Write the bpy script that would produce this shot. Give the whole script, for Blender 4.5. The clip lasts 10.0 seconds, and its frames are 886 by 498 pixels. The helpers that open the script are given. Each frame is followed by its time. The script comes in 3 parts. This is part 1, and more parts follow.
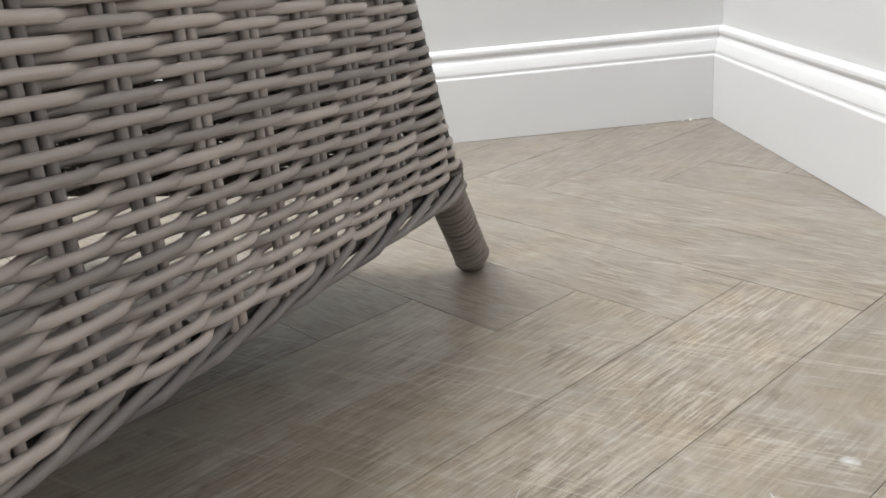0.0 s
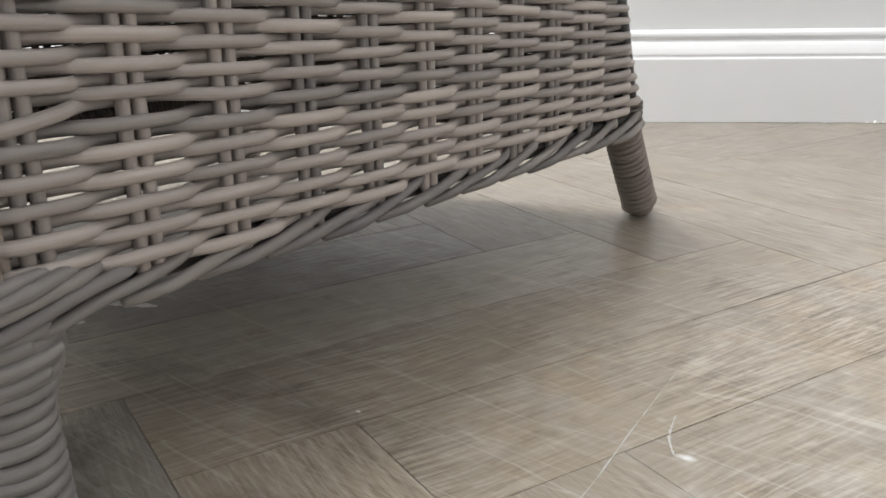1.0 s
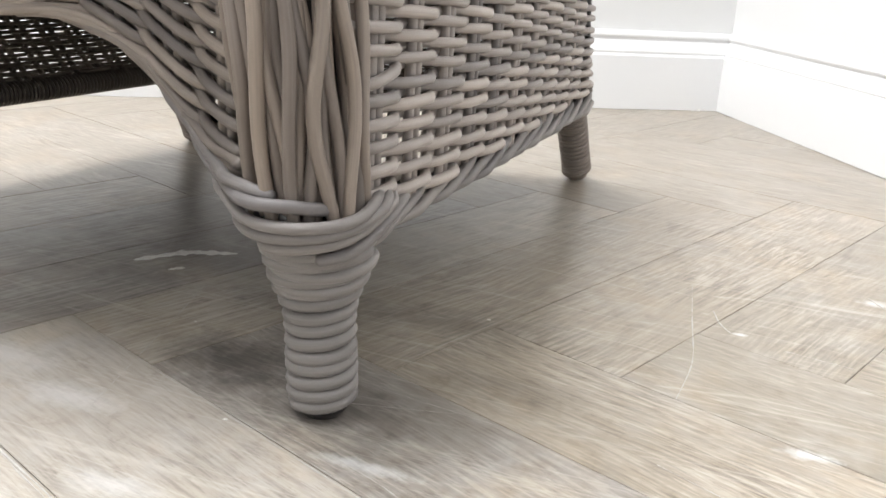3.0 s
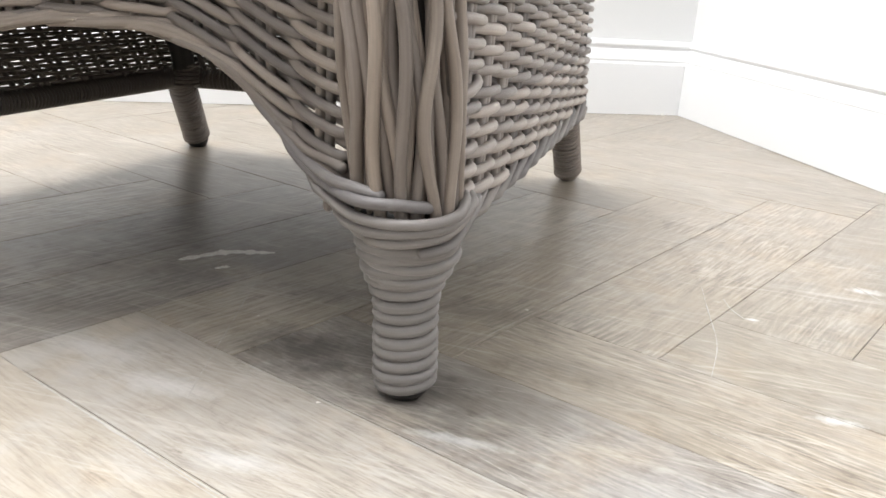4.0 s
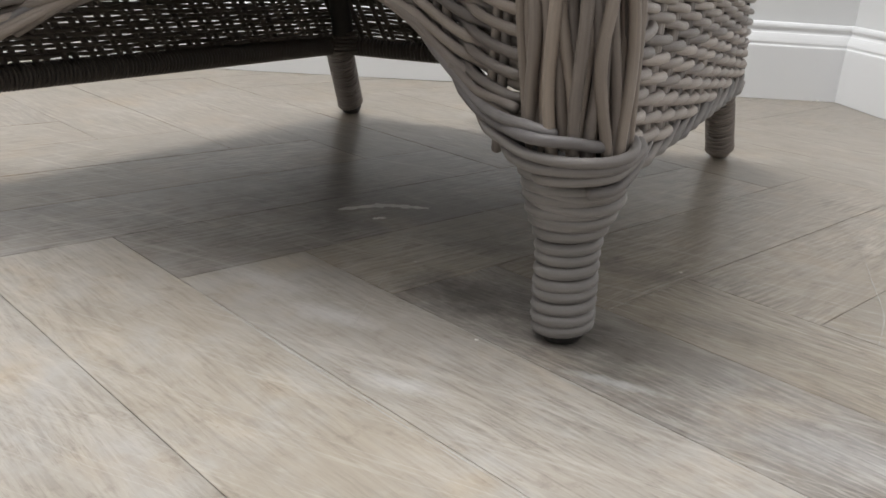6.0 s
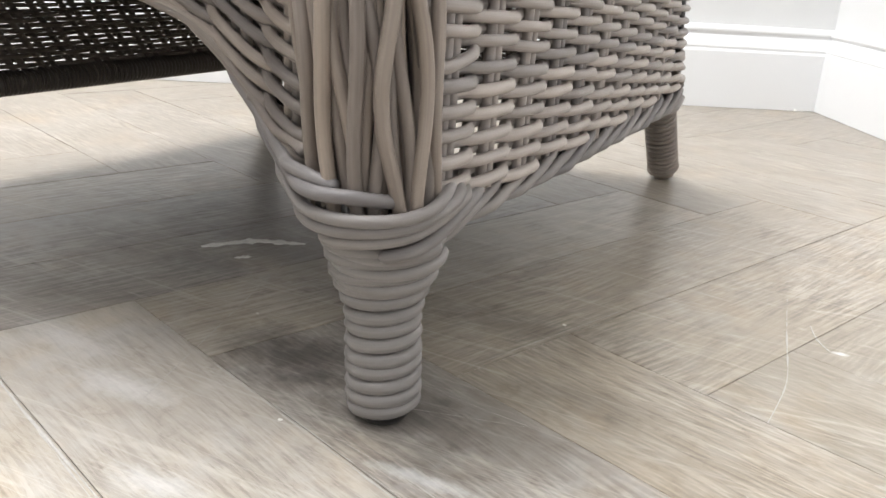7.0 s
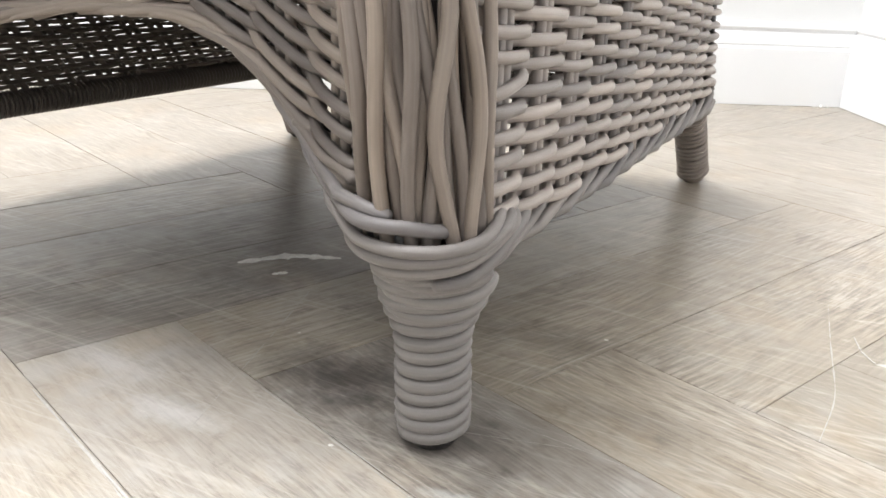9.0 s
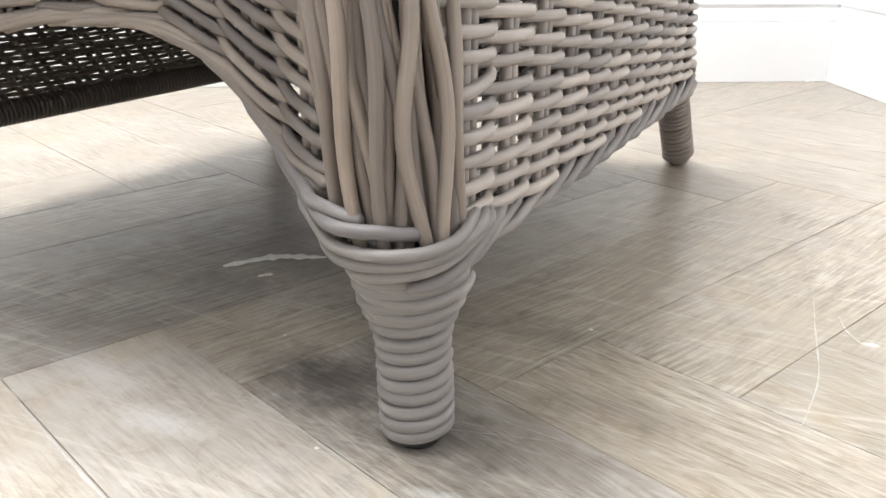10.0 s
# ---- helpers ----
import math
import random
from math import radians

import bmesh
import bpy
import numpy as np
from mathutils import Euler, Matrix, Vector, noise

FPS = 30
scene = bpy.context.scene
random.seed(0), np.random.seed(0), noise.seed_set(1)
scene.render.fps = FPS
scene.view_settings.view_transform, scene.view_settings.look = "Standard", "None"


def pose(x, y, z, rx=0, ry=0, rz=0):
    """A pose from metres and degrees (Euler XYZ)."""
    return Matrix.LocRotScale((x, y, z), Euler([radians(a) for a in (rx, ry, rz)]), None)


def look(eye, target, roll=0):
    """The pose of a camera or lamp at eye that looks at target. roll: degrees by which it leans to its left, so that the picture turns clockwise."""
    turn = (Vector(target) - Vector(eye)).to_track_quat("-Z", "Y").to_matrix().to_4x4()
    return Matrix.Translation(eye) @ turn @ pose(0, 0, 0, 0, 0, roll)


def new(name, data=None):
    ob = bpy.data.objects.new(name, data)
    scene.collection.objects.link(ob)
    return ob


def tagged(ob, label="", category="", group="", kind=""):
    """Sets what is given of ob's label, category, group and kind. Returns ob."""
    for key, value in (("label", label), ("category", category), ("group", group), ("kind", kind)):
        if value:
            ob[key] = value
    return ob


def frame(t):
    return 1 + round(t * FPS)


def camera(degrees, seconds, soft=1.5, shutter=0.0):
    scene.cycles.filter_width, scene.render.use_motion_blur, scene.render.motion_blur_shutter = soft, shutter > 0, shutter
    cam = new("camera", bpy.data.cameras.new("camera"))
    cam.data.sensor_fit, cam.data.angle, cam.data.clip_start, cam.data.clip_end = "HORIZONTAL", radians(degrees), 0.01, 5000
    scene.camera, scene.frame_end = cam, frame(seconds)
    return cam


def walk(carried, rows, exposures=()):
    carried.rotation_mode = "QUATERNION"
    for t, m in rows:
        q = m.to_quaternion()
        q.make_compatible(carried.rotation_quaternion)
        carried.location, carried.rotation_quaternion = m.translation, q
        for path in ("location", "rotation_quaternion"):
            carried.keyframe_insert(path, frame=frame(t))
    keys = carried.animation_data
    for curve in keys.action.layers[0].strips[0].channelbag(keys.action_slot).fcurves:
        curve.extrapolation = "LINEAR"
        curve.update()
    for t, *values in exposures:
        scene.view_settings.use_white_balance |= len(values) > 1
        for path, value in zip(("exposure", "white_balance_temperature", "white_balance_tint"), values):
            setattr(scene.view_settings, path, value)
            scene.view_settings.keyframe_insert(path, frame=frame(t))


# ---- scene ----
cam = camera(53.0, 10.0, soft=1.6)
PATH = [
    (0, (0.335, -0.082, 0.309), (-0.546, 1.568, -0.398), -5.0),
    (0.2, (0.336, -0.073, 0.257), (-0.54, 1.584, -0.441), -4.7),
    (0.5, (0.336, -0.074, 0.231), (-0.572, 1.573, -0.451), -1.9),
    (0.7, (0.336, -0.093, 0.236), (-0.66, 1.513, -0.42), -0.9),
    (1, (0.345, -0.148, 0.237), (-0.815, 1.353, -0.395), -1.1),
    (1.5, (0.353, -0.219, 0.225), (-0.881, 1.225, -0.399), -1.1),
    (2, (0.358, -0.244, 0.236), (-0.869, 1.202, -0.399), -0.8),
    (2.2, (0.331, -0.269, 0.24), (-0.887, 1.18, -0.405), -0.6),
    (3.3, (0.18, -0.403, 0.241), (-0.343, 1.422, -0.388), 4.1),
    (3.5, (0.167, -0.415, 0.236), (-0.354, 1.411, -0.392), 4.3),
    (4, (0.147, -0.447, 0.247), (-0.369, 1.381, -0.379), 4.0),
    (4.5, (0.147, -0.449, 0.243), (-0.37, 1.379, -0.381), 3.8),
    (5, (0.14, -0.451, 0.237), (-0.369, 1.384, -0.376), 4.0),
    (5.2, (0.134, -0.461, 0.227), (-0.379, 1.376, -0.377), 4.3),
    (6.3, (0.134, -0.472, 0.22), (-0.688, 1.224, -0.448), 3.9),
    (6.5, (0.149, -0.451, 0.233), (-0.666, 1.25, -0.433), 3.9),
    (7, (0.197, -0.346, 0.232), (-0.618, 1.356, -0.43), 3.7),
    (7.5, (0.205, -0.322, 0.23), (-0.602, 1.383, -0.433), 3.4),
    (8, (0.188, -0.332, 0.239), (-0.613, 1.372, -0.435), 3.9),
    (8.5, (0.18, -0.351, 0.251), (-0.646, 1.339, -0.428), 3.6),
    (9, (0.178, -0.348, 0.245), (-0.661, 1.336, -0.434), 2.6),
    (9.5, (0.182, -0.341, 0.244), (-0.649, 1.345, -0.438), 2.8),
    (10, (0.187, -0.342, 0.252), (-0.644, 1.333, -0.457), 0.3),
]
EXPOSURES = [(0, -0.08), (0.2, -0.25), (0.5, -0.62), (0.8, -0.36), (1, 0.05), (1.3, 0.35),
             (1.6, 0.6), (2.2, 0.52), (3.3, 0.55), (4.5, 0.58), (5.2, 0.42), (6.3, -0.45),
             (6.6, -0.36), (7, 0.52), (7.5, 0.74), (9, 0.74), (10, 0.82)]
walk(cam, [(t, look(eye, target, roll)) for t, eye, target, roll in PATH], EXPOSURES)

# ---- light ----
world = bpy.data.worlds.new("daylight")
scene.world = world
world.use_nodes = True
wn = world.node_tree.nodes
sky = wn.new("ShaderNodeTexSky")
sky.sky_type, sky.sun_disc = "NISHITA", False
sky.sun_elevation, sky.sun_rotation = radians(40), radians(200)
wn["Background"].inputs["Strength"].default_value = 0.05
world.node_tree.links.new(sky.outputs["Color"], wn["Background"].inputs["Color"])

# plan of the room: E1 runs along the north wall to the corner, E2 from the corner along the east wall
TURN = radians(31.0)
E1 = Vector((math.cos(TURN), math.sin(TURN), 0))
E2 = Vector((math.sin(TURN), -math.cos(TURN), 0))
SKIRT = 0.018
FACE = Vector((0.100, 1.217, 0))                 # where the two skirting faces meet on the floor
CORNER = FACE - SKIRT * E2 + SKIRT * E1          # where the two walls meet
WIDE, DEEP, TALL, THICK = 3.0, 3.2, 2.4, 0.15


def room(a, b, z=0.0):
    """A place in the room: a metres west of the corner, b metres south of it."""
    return CORNER - a * E1 + b * E2 + Vector((0, 0, z))


def area_lamp(name, place, target, size_x, size_y, watts, colour):
    data = bpy.data.lights.new(name, "AREA")
    data.shape, data.size, data.size_y, data.energy, data.color = "RECTANGLE", size_x, size_y, watts, colour
    lamp = new(name, data)
    lamp.matrix_world = look(place, target)
    return lamp


# fill lights, set in two added windows out of view
area_lamp("south_window_light", room(0.75, DEEP - 0.01, 1.35), room(0.9, 0.6, 0.3), 1.1, 1.2, 1.2, (0.975, 0.982, 1.0))
area_lamp("east_window_light", room(0.01, 2.30, 1.30), room(0.95, 1.1, 0.1), 1.0, 1.1, 3.2, (0.975, 0.982, 1.0))
LAMPS = ((1.30, 0.64, 1.05, 90), (1.48, 2.05, 0.6, 12))       # two unseen ceiling lamps: one nearly above the armchair, one before it
for lamp_a, lamp_b, wide, watts in LAMPS:
    area_lamp("ceiling_panel_light", room(lamp_a, lamp_b, TALL - 0.04), room(lamp_a, lamp_b, 0), wide, wide, watts, (0.975, 0.985, 1.0))


# ---- materials ----
class Nodes:
    """A short way to write a node material."""

    def __init__(self, name):
        self.mat = bpy.data.materials.new(name)
        self.mat.use_nodes = True
        self.tree = self.mat.node_tree
        self.shader = self.tree.nodes["Principled BSDF"]

    def add(self, kind, **values):
        node = self.tree.nodes.new("ShaderNode" + kind)
        for key, value in values.items():
            node.inputs[key.replace("_", " ")].default_value = value
        return node

    def link(self, a, b):
        self.tree.links.new(a, b)

    def mapping(self, coord, scale, shift=None):
        m = self.add("Mapping")
        m.inputs["Scale"].default_value = scale
        self.link(coord, m.inputs["Vector"])
        if shift is not None:
            self.link(shift, m.inputs["Location"])
        return m.outputs["Vector"]

    def noise(self, vector, scale, detail=4.0, rough=0.55):
        n = self.add("TexNoise", Scale=scale, Detail=detail, Roughness=rough)
        self.link(vector, n.inputs["Vector"])
        return n.outputs["Fac"]

    def ramp(self, fac, *stops):
        r = self.tree.nodes.new("ShaderNodeValToRGB")
        e = r.color_ramp.elements
        while len(e) < len(stops):
            e.new(0.5)
        for el, (place, colour) in zip(e, stops):
            el.position = place
            el.color = (*colour, 1) if len(colour) == 3 else (colour[0],) * 3 + (1,)
        self.link(fac, r.inputs["Fac"])
        return r.outputs["Color"]

    def mix(self, fac, a, b, mode="MIX"):
        m = self.tree.nodes.new("ShaderNodeMix")
        m.data_type, m.blend_type = "RGBA", mode
        for value, socket in ((fac, m.inputs["Factor"]), (a, m.inputs["A"]), (b, m.inputs["B"])):
            if isinstance(value, bpy.types.NodeSocket):
                self.link(value, socket)
            else:
                socket.default_value = value if isinstance(value, float) else (*value, 1)
        return m.outputs["Result"]

    def math(self, op, a, b=0.0):
        m = self.tree.nodes.new("ShaderNodeMath")
        m.operation = op
        for value, socket in ((a, m.inputs[0]), (b, m.inputs[1])):
            if isinstance(value, bpy.types.NodeSocket):
                self.link(value, socket)
            else:
                socket.default_value = value
        return m.outputs[0]

    def bump(self, height, strength, distance):
        b = self.add("Bump", Strength=strength, Distance=distance)
        self.link(height, b.inputs["Height"])
        self.link(b.outputs["Normal"], self.shader.inputs["Normal"])

    def done(self, colour=None, rough=None, **values):
        for value, socket in ((colour, "Base Color"), (rough, "Roughness")):
            if value is None:
                continue
            if isinstance(value, bpy.types.NodeSocket):
                self.link(value, self.shader.inputs[socket])
            else:
                self.shader.inputs[socket].default_value = value if isinstance(value, float) else (*value, 1)
        for key, value in values.items():
            self.shader.inputs[key.replace("_", " ")].default_value = value
        return self.mat


def wicker_material(name, low, high, gloss):
    """Synthetic rattan: each strand its own shade, with fine streaks along it."""
    n = Nodes(name)
    info = n.add("ObjectInfo").outputs["Random"]
    uv = n.add("TexCoord").outputs["UV"]
    shift = n.add("CombineXYZ")
    n.link(n.math("MULTIPLY", info, 37.0), shift.inputs[0])
    n.link(n.math("MULTIPLY", info, 11.0), shift.inputs[1])
    streak = n.noise(n.mapping(uv, (14, 900, 1), shift.outputs[0]), 1.0, 3.0, 0.6)
    slow = n.noise(n.mapping(uv, (9, 20, 1), shift.outputs[0]), 1.0, 3.0)
    shade = n.math("ADD", n.math("MULTIPLY", info, 0.75), n.math("MULTIPLY", slow, 0.35))
    base = n.ramp(shade, (0.15, low), (0.5, [(a + b) / 2 for a, b in zip(low, high)]), (0.85, high))
    dirt = n.ramp(streak, (0.3, (0.74,)), (0.65, (1.06,)))
    colour = n.mix(0.6, base, dirt, "MULTIPLY")
    rough = n.ramp(slow, (0.3, (gloss,)), (0.75, (gloss + 0.14,)))
    n.bump(streak, 0.12, 0.0006)
    return n.done(colour, rough)


def plank_material(name, tones, contrast, milk):
    """Limed oak under worn lacquer: brown grain and pale lime along local x, milky wear, stains, painted shade, scuffs
    and scratches.
    """
    n = Nodes(name)
    info = n.add("ObjectInfo").outputs["Random"]
    place = n.add("TexCoord").outputs["Object"]
    ground = n.add("NewGeometry").outputs["Position"]
    shift = n.add("CombineXYZ")
    n.link(n.math("MULTIPLY", info, 53.0), shift.inputs[0])
    n.link(n.math("MULTIPLY", info, 17.0), shift.inputs[1])
    vec = n.mapping(place, (1, 1, 1), shift.outputs[0])
    warp = n.noise(n.mapping(vec, (3.5, 14, 1)), 1.0, 2.0)
    curve = n.add("CombineXYZ")
    n.link(n.math("MULTIPLY", warp, 9.0), curve.inputs[1])

    def grained(scale, detail, rough):
        bent = n.add("VectorMath")
        bent.operation = "ADD"
        n.link(n.mapping(vec, scale), bent.inputs[0])
        n.link(curve.outputs[0], bent.inputs[1])
        return n.noise(bent.outputs[0], 1.0, detail, rough)

    broad = grained((5, 60, 1), 4.0, 0.6)
    lines = grained((24, 330, 1), 3.0, 0.62)
    dashes = grained((70, 760, 1), 3.0, 0.7)
    cloud = n.noise(ground, 13.0, 5.0, 0.62)
    mottle = n.noise(ground, 52.0, 5.0, 0.66)
    worn = n.ramp(n.noise(ground, 7.0, 3.0, 0.6), (0.36, (0.25,)), (0.60, (1.0,)))
    force = n.math("MULTIPLY", worn, contrast)
    base = n.ramp(info, (0.0, tones[0]), (0.5, tones[1]), (1.0, tones[2]))
    colour = n.mix(0.5, base, n.ramp(broad, (0.30, (0.74,)), (0.52, (1.0,)), (0.72, (1.20,))), "MULTIPLY")
    # open pores dark, limed pores pale, each in patches
    dark = n.math("MULTIPLY", n.ramp(lines, (0.39, (1.0,)), (0.475, (0.0,))), n.ramp(cloud, (0.36, (1.0,)), (0.64, (0.35,))))
    dark = n.math("MAXIMUM", dark, n.math("MULTIPLY", n.ramp(dashes, (0.36, (1.0,)), (0.45, (0.0,))), 0.8))
    colour = n.mix(n.math("MULTIPLY", dark, force), colour, n.mix(1.0, colour, (0.40, 0.37, 0.34), "MULTIPLY"))
    pale = n.math("MULTIPLY", n.ramp(lines, (0.52, (0.0,)), (0.58, (1.0,))), n.ramp(mottle, (0.25, (0.25,)), (0.75, (1.0,))))
    colour = n.mix(n.math("MULTIPLY", pale, force), colour, n.mix(0.45, n.mix(1.0, colour, (1.5, 1.5, 1.5), "MULTIPLY"), (0.42, 0.39, 0.35)))
    # milky wear in the lacquer, worn through in small flakes
    haze = n.math("MULTIPLY", n.ramp(cloud, (0.40, (0.0,)), (0.66, (1.0,))), n.ramp(mottle, (0.34, (0.2,)), (0.62, (1.0,))))
    colour = n.mix(n.math("MULTIPLY", haze, milk), colour, (0.41, 0.40, 0.385))
    fleck = n.math("MULTIPLY", n.ramp(mottle, (0.30, (1.0,)), (0.42, (0.0,))), n.ramp(cloud, (0.42, (0.6,)), (0.62, (0.1,))))
    colour = n.mix(fleck, colour, n.mix(1.0, colour, (0.62, 0.59, 0.57), "MULTIPLY"))
    honey = n.ramp(n.noise(ground, 12.0, 4.0, 0.6), (0.52, (0.0,)), (0.72, (0.36,)))
    colour = n.mix(honey, colour, n.mix(1.0, colour, (1.22, 1.0, 0.68), "MULTIPLY"))

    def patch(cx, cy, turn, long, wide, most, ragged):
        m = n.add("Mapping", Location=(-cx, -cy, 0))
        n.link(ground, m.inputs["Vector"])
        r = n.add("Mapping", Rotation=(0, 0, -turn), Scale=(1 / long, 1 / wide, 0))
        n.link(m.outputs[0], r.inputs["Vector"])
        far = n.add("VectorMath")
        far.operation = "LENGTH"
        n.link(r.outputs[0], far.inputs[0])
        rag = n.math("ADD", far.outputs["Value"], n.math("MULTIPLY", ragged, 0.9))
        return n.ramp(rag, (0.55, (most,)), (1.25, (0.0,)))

    fine = n.noise(ground, 120.0, 4.0, 0.7)
    # dark patches: board stains, plus shade painted round the leg and under the chair
    for row in STAINS_AND_SHADE:
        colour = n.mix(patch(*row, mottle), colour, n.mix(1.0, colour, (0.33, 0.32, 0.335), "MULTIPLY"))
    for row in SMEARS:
        colour = n.mix(patch(*row, fine), colour, (0.62, 0.63, 0.64))
    # thin scratches and short scuffs that cross the grain
    scratch = None
    for turn, size, most in ((0.5, 26.0, 1.0), (-0.9, 34.0, 1.0), (1.3, 19.0, 1.0), (0.1, 41.0, 0.8), (0.85, 48.0, 0.8), (-0.35, 30.0, 1.0), (-1.25, 52.0, 0.7), (1.0, 70.0, 0.6)):
        m = n.add("Mapping", Rotation=(0, 0, turn), Scale=(size * 0.15, size * 3.0, 1))
        n.link(ground, m.inputs["Vector"])
        thin = n.ramp(n.noise(m.outputs[0], 1.0, 1.0, 0.4), (0.484, (0.0,)), (0.5, (most,)), (0.516, (0.0,)))
        where = n.ramp(n.noise(m.outputs[0], 0.30, 2.0), (0.53, (0.0,)), (0.62, (1.0,)))
        line = n.math("MULTIPLY", thin, where)
        scratch = line if scratch is None else n.math("MAXIMUM", scratch, line)
    colour = n.mix(n.math("MULTIPLY", scratch, 0.30), colour, (0.56, 0.53, 0.48))
    rough = n.ramp(cloud, (0.3, (0.46,)), (0.7, (0.60,)))
    height = n.math("SUBTRACT", n.math("MULTIPLY", lines, 0.8), n.math("MULTIPLY", dark, 0.4))
    n.bump(height, 0.25, 0.0010)
    # worn lacquer over the wood
    n.link(n.ramp(n.noise(ground, 14.0, 5.0, 0.7), (0.25, (0.285,)), (0.75, (0.36,))), n.shader.inputs["Coat Roughness"])
    return n.done(colour, rough, Coat_Weight=0.9, Coat_IOR=1.5, Specular_IOR_Level=0.15)


def paint_material(name, colour, rough, grain):
    n = Nodes(name)
    place = n.add("TexCoord").outputs["Object"]
    fine = n.noise(place, 420.0, 3.0)
    broad = n.noise(place, 3.0, 4.0)
    tint = n.ramp(broad, (0.3, [c * 0.965 for c in colour]), (0.7, colour))
    n.bump(fine, grain, 0.0006)
    return n.done(tint, rough)


def plain_material(name, colour, rough, metal=0.0):
    n = Nodes(name)
    place = n.add("TexCoord").outputs["Object"]
    speck = n.noise(place, 260.0, 4.0)
    tint = n.ramp(speck, (0.3, [c * 0.8 for c in colour]), (0.7, colour))
    n.bump(speck, 0.1, 0.0005)
    return n.done(tint, rough, Metallic=metal)


SMEARS = [(0.046, -0.036, 1.95, 0.060, 0.012, 0.45), (0.300, 0.338, 0.9, 0.035, 0.016, 0.5), (0.250, 0.075, 2.3, 0.035, 0.012, 0.5),
          (0.330, 0.393, 0.3, 0.012, 0.010, 0.55), (0.205, 0.225, 0.6, 0.012, 0.006, 0.7),
          (0.165, -0.047, 2.775, 0.130, 0.050, 0.18), (-0.124, -0.044, 2.90, 0.070, 0.028, 0.30), (-0.050, -0.100, 2.40, 0.060, 0.018, 0.30), (-0.200, -0.020, 2.60, 0.080, 0.026, 0.25)]
# first row a stained board end, the rest also paint contact shade
STAINS_AND_SHADE = [(-0.068, 0.034, 2.78, 0.115, 0.080, 0.95), (0.010, 0.010, 2.78, 0.090, 0.060, 0.55), (0.015, 0.150, 1.2, 0.16, 0.050, 0.45), (-0.24, 0.12, 1.2, 0.20, 0.055, 0.45),
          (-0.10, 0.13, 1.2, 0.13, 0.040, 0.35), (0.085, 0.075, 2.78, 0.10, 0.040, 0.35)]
# side weave grey, lightened to carry the stronger light on that side
WICKER = wicker_material("grey_rattan", (0.207, 0.187, 0.179), (0.429, 0.376, 0.337), 0.38)
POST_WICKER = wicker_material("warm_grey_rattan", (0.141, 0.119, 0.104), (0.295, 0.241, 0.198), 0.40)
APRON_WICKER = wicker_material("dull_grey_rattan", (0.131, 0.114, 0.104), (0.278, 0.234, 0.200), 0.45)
COIL_WICKER = wicker_material("cool_grey_rattan", (0.182, 0.168, 0.162), (0.240, 0.221, 0.209), 0.34)
# much darker tone for the rail, the back and the far side
INNER_WICKER = wicker_material("dark_brown_rattan", (0.054, 0.044, 0.037), (0.108, 0.089, 0.073), 0.5)
BORDER_WICKER = wicker_material("mid_grey_rattan", (0.151, 0.139, 0.137), (0.247, 0.223, 0.207), 0.48)
POLE = plain_material("brown_pole", (0.030, 0.026, 0.023), 0.5)
RUBBER = plain_material("black_rubber", (0.018, 0.016, 0.015), 0.45)
# oak tones; the sand one is lightened for light that falls on its board
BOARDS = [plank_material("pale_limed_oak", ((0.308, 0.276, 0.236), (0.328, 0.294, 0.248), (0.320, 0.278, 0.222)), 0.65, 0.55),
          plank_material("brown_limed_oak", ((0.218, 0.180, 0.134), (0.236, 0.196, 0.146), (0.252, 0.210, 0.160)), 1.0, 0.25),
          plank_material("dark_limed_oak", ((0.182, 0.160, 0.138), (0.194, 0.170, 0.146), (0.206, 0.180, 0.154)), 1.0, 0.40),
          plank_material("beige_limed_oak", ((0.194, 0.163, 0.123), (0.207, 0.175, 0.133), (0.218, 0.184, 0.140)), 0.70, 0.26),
          plank_material("lit_sand_limed_oak", ((0.262, 0.226, 0.178), (0.274, 0.236, 0.186), (0.284, 0.246, 0.194)), 0.85, 0.40)]
JOINT = plain_material("dark_joint", (0.06, 0.048, 0.036), 0.8)
WALL = paint_material("grey_white_wall", (0.62, 0.62, 0.615), 0.75, 0.08)
TRIM = paint_material("white_gloss_trim", (0.70, 0.70, 0.70), 0.32, 0.04)
CEILING = paint_material("white_ceiling", (0.8, 0.8, 0.79), 0.85, 0.05)
PAINT_SPILL = plain_material("dried_white_paint", (0.78, 0.76, 0.72), 0.5)
SCUFF_AND_EDGE = plain_material("pale_scuff_and_edge", (0.44, 0.42, 0.39), 0.6)


# ---- mesh helpers ----
def mesh_object(name, verts, faces, material, parent=None, label="", uvs=None, smooth=True):
    me = bpy.data.meshes.new(name)
    me.from_pydata(verts, [], faces)
    me.materials.append(material)
    if uvs is not None:
        layer = me.uv_layers.new(name="strand")
        loops = np.empty(len(me.loops), dtype=np.int32)
        me.loops.foreach_get("vertex_index", loops)
        layer.data.foreach_set("uv", np.asarray(uvs, dtype=np.float32)[loops].ravel())
    me.polygons.foreach_set("use_smooth", [smooth] * len(me.polygons))
    ob = new(name, me)
    if parent is not None:
        ob.parent = parent
    if label:
        tagged(ob, label)
    return ob


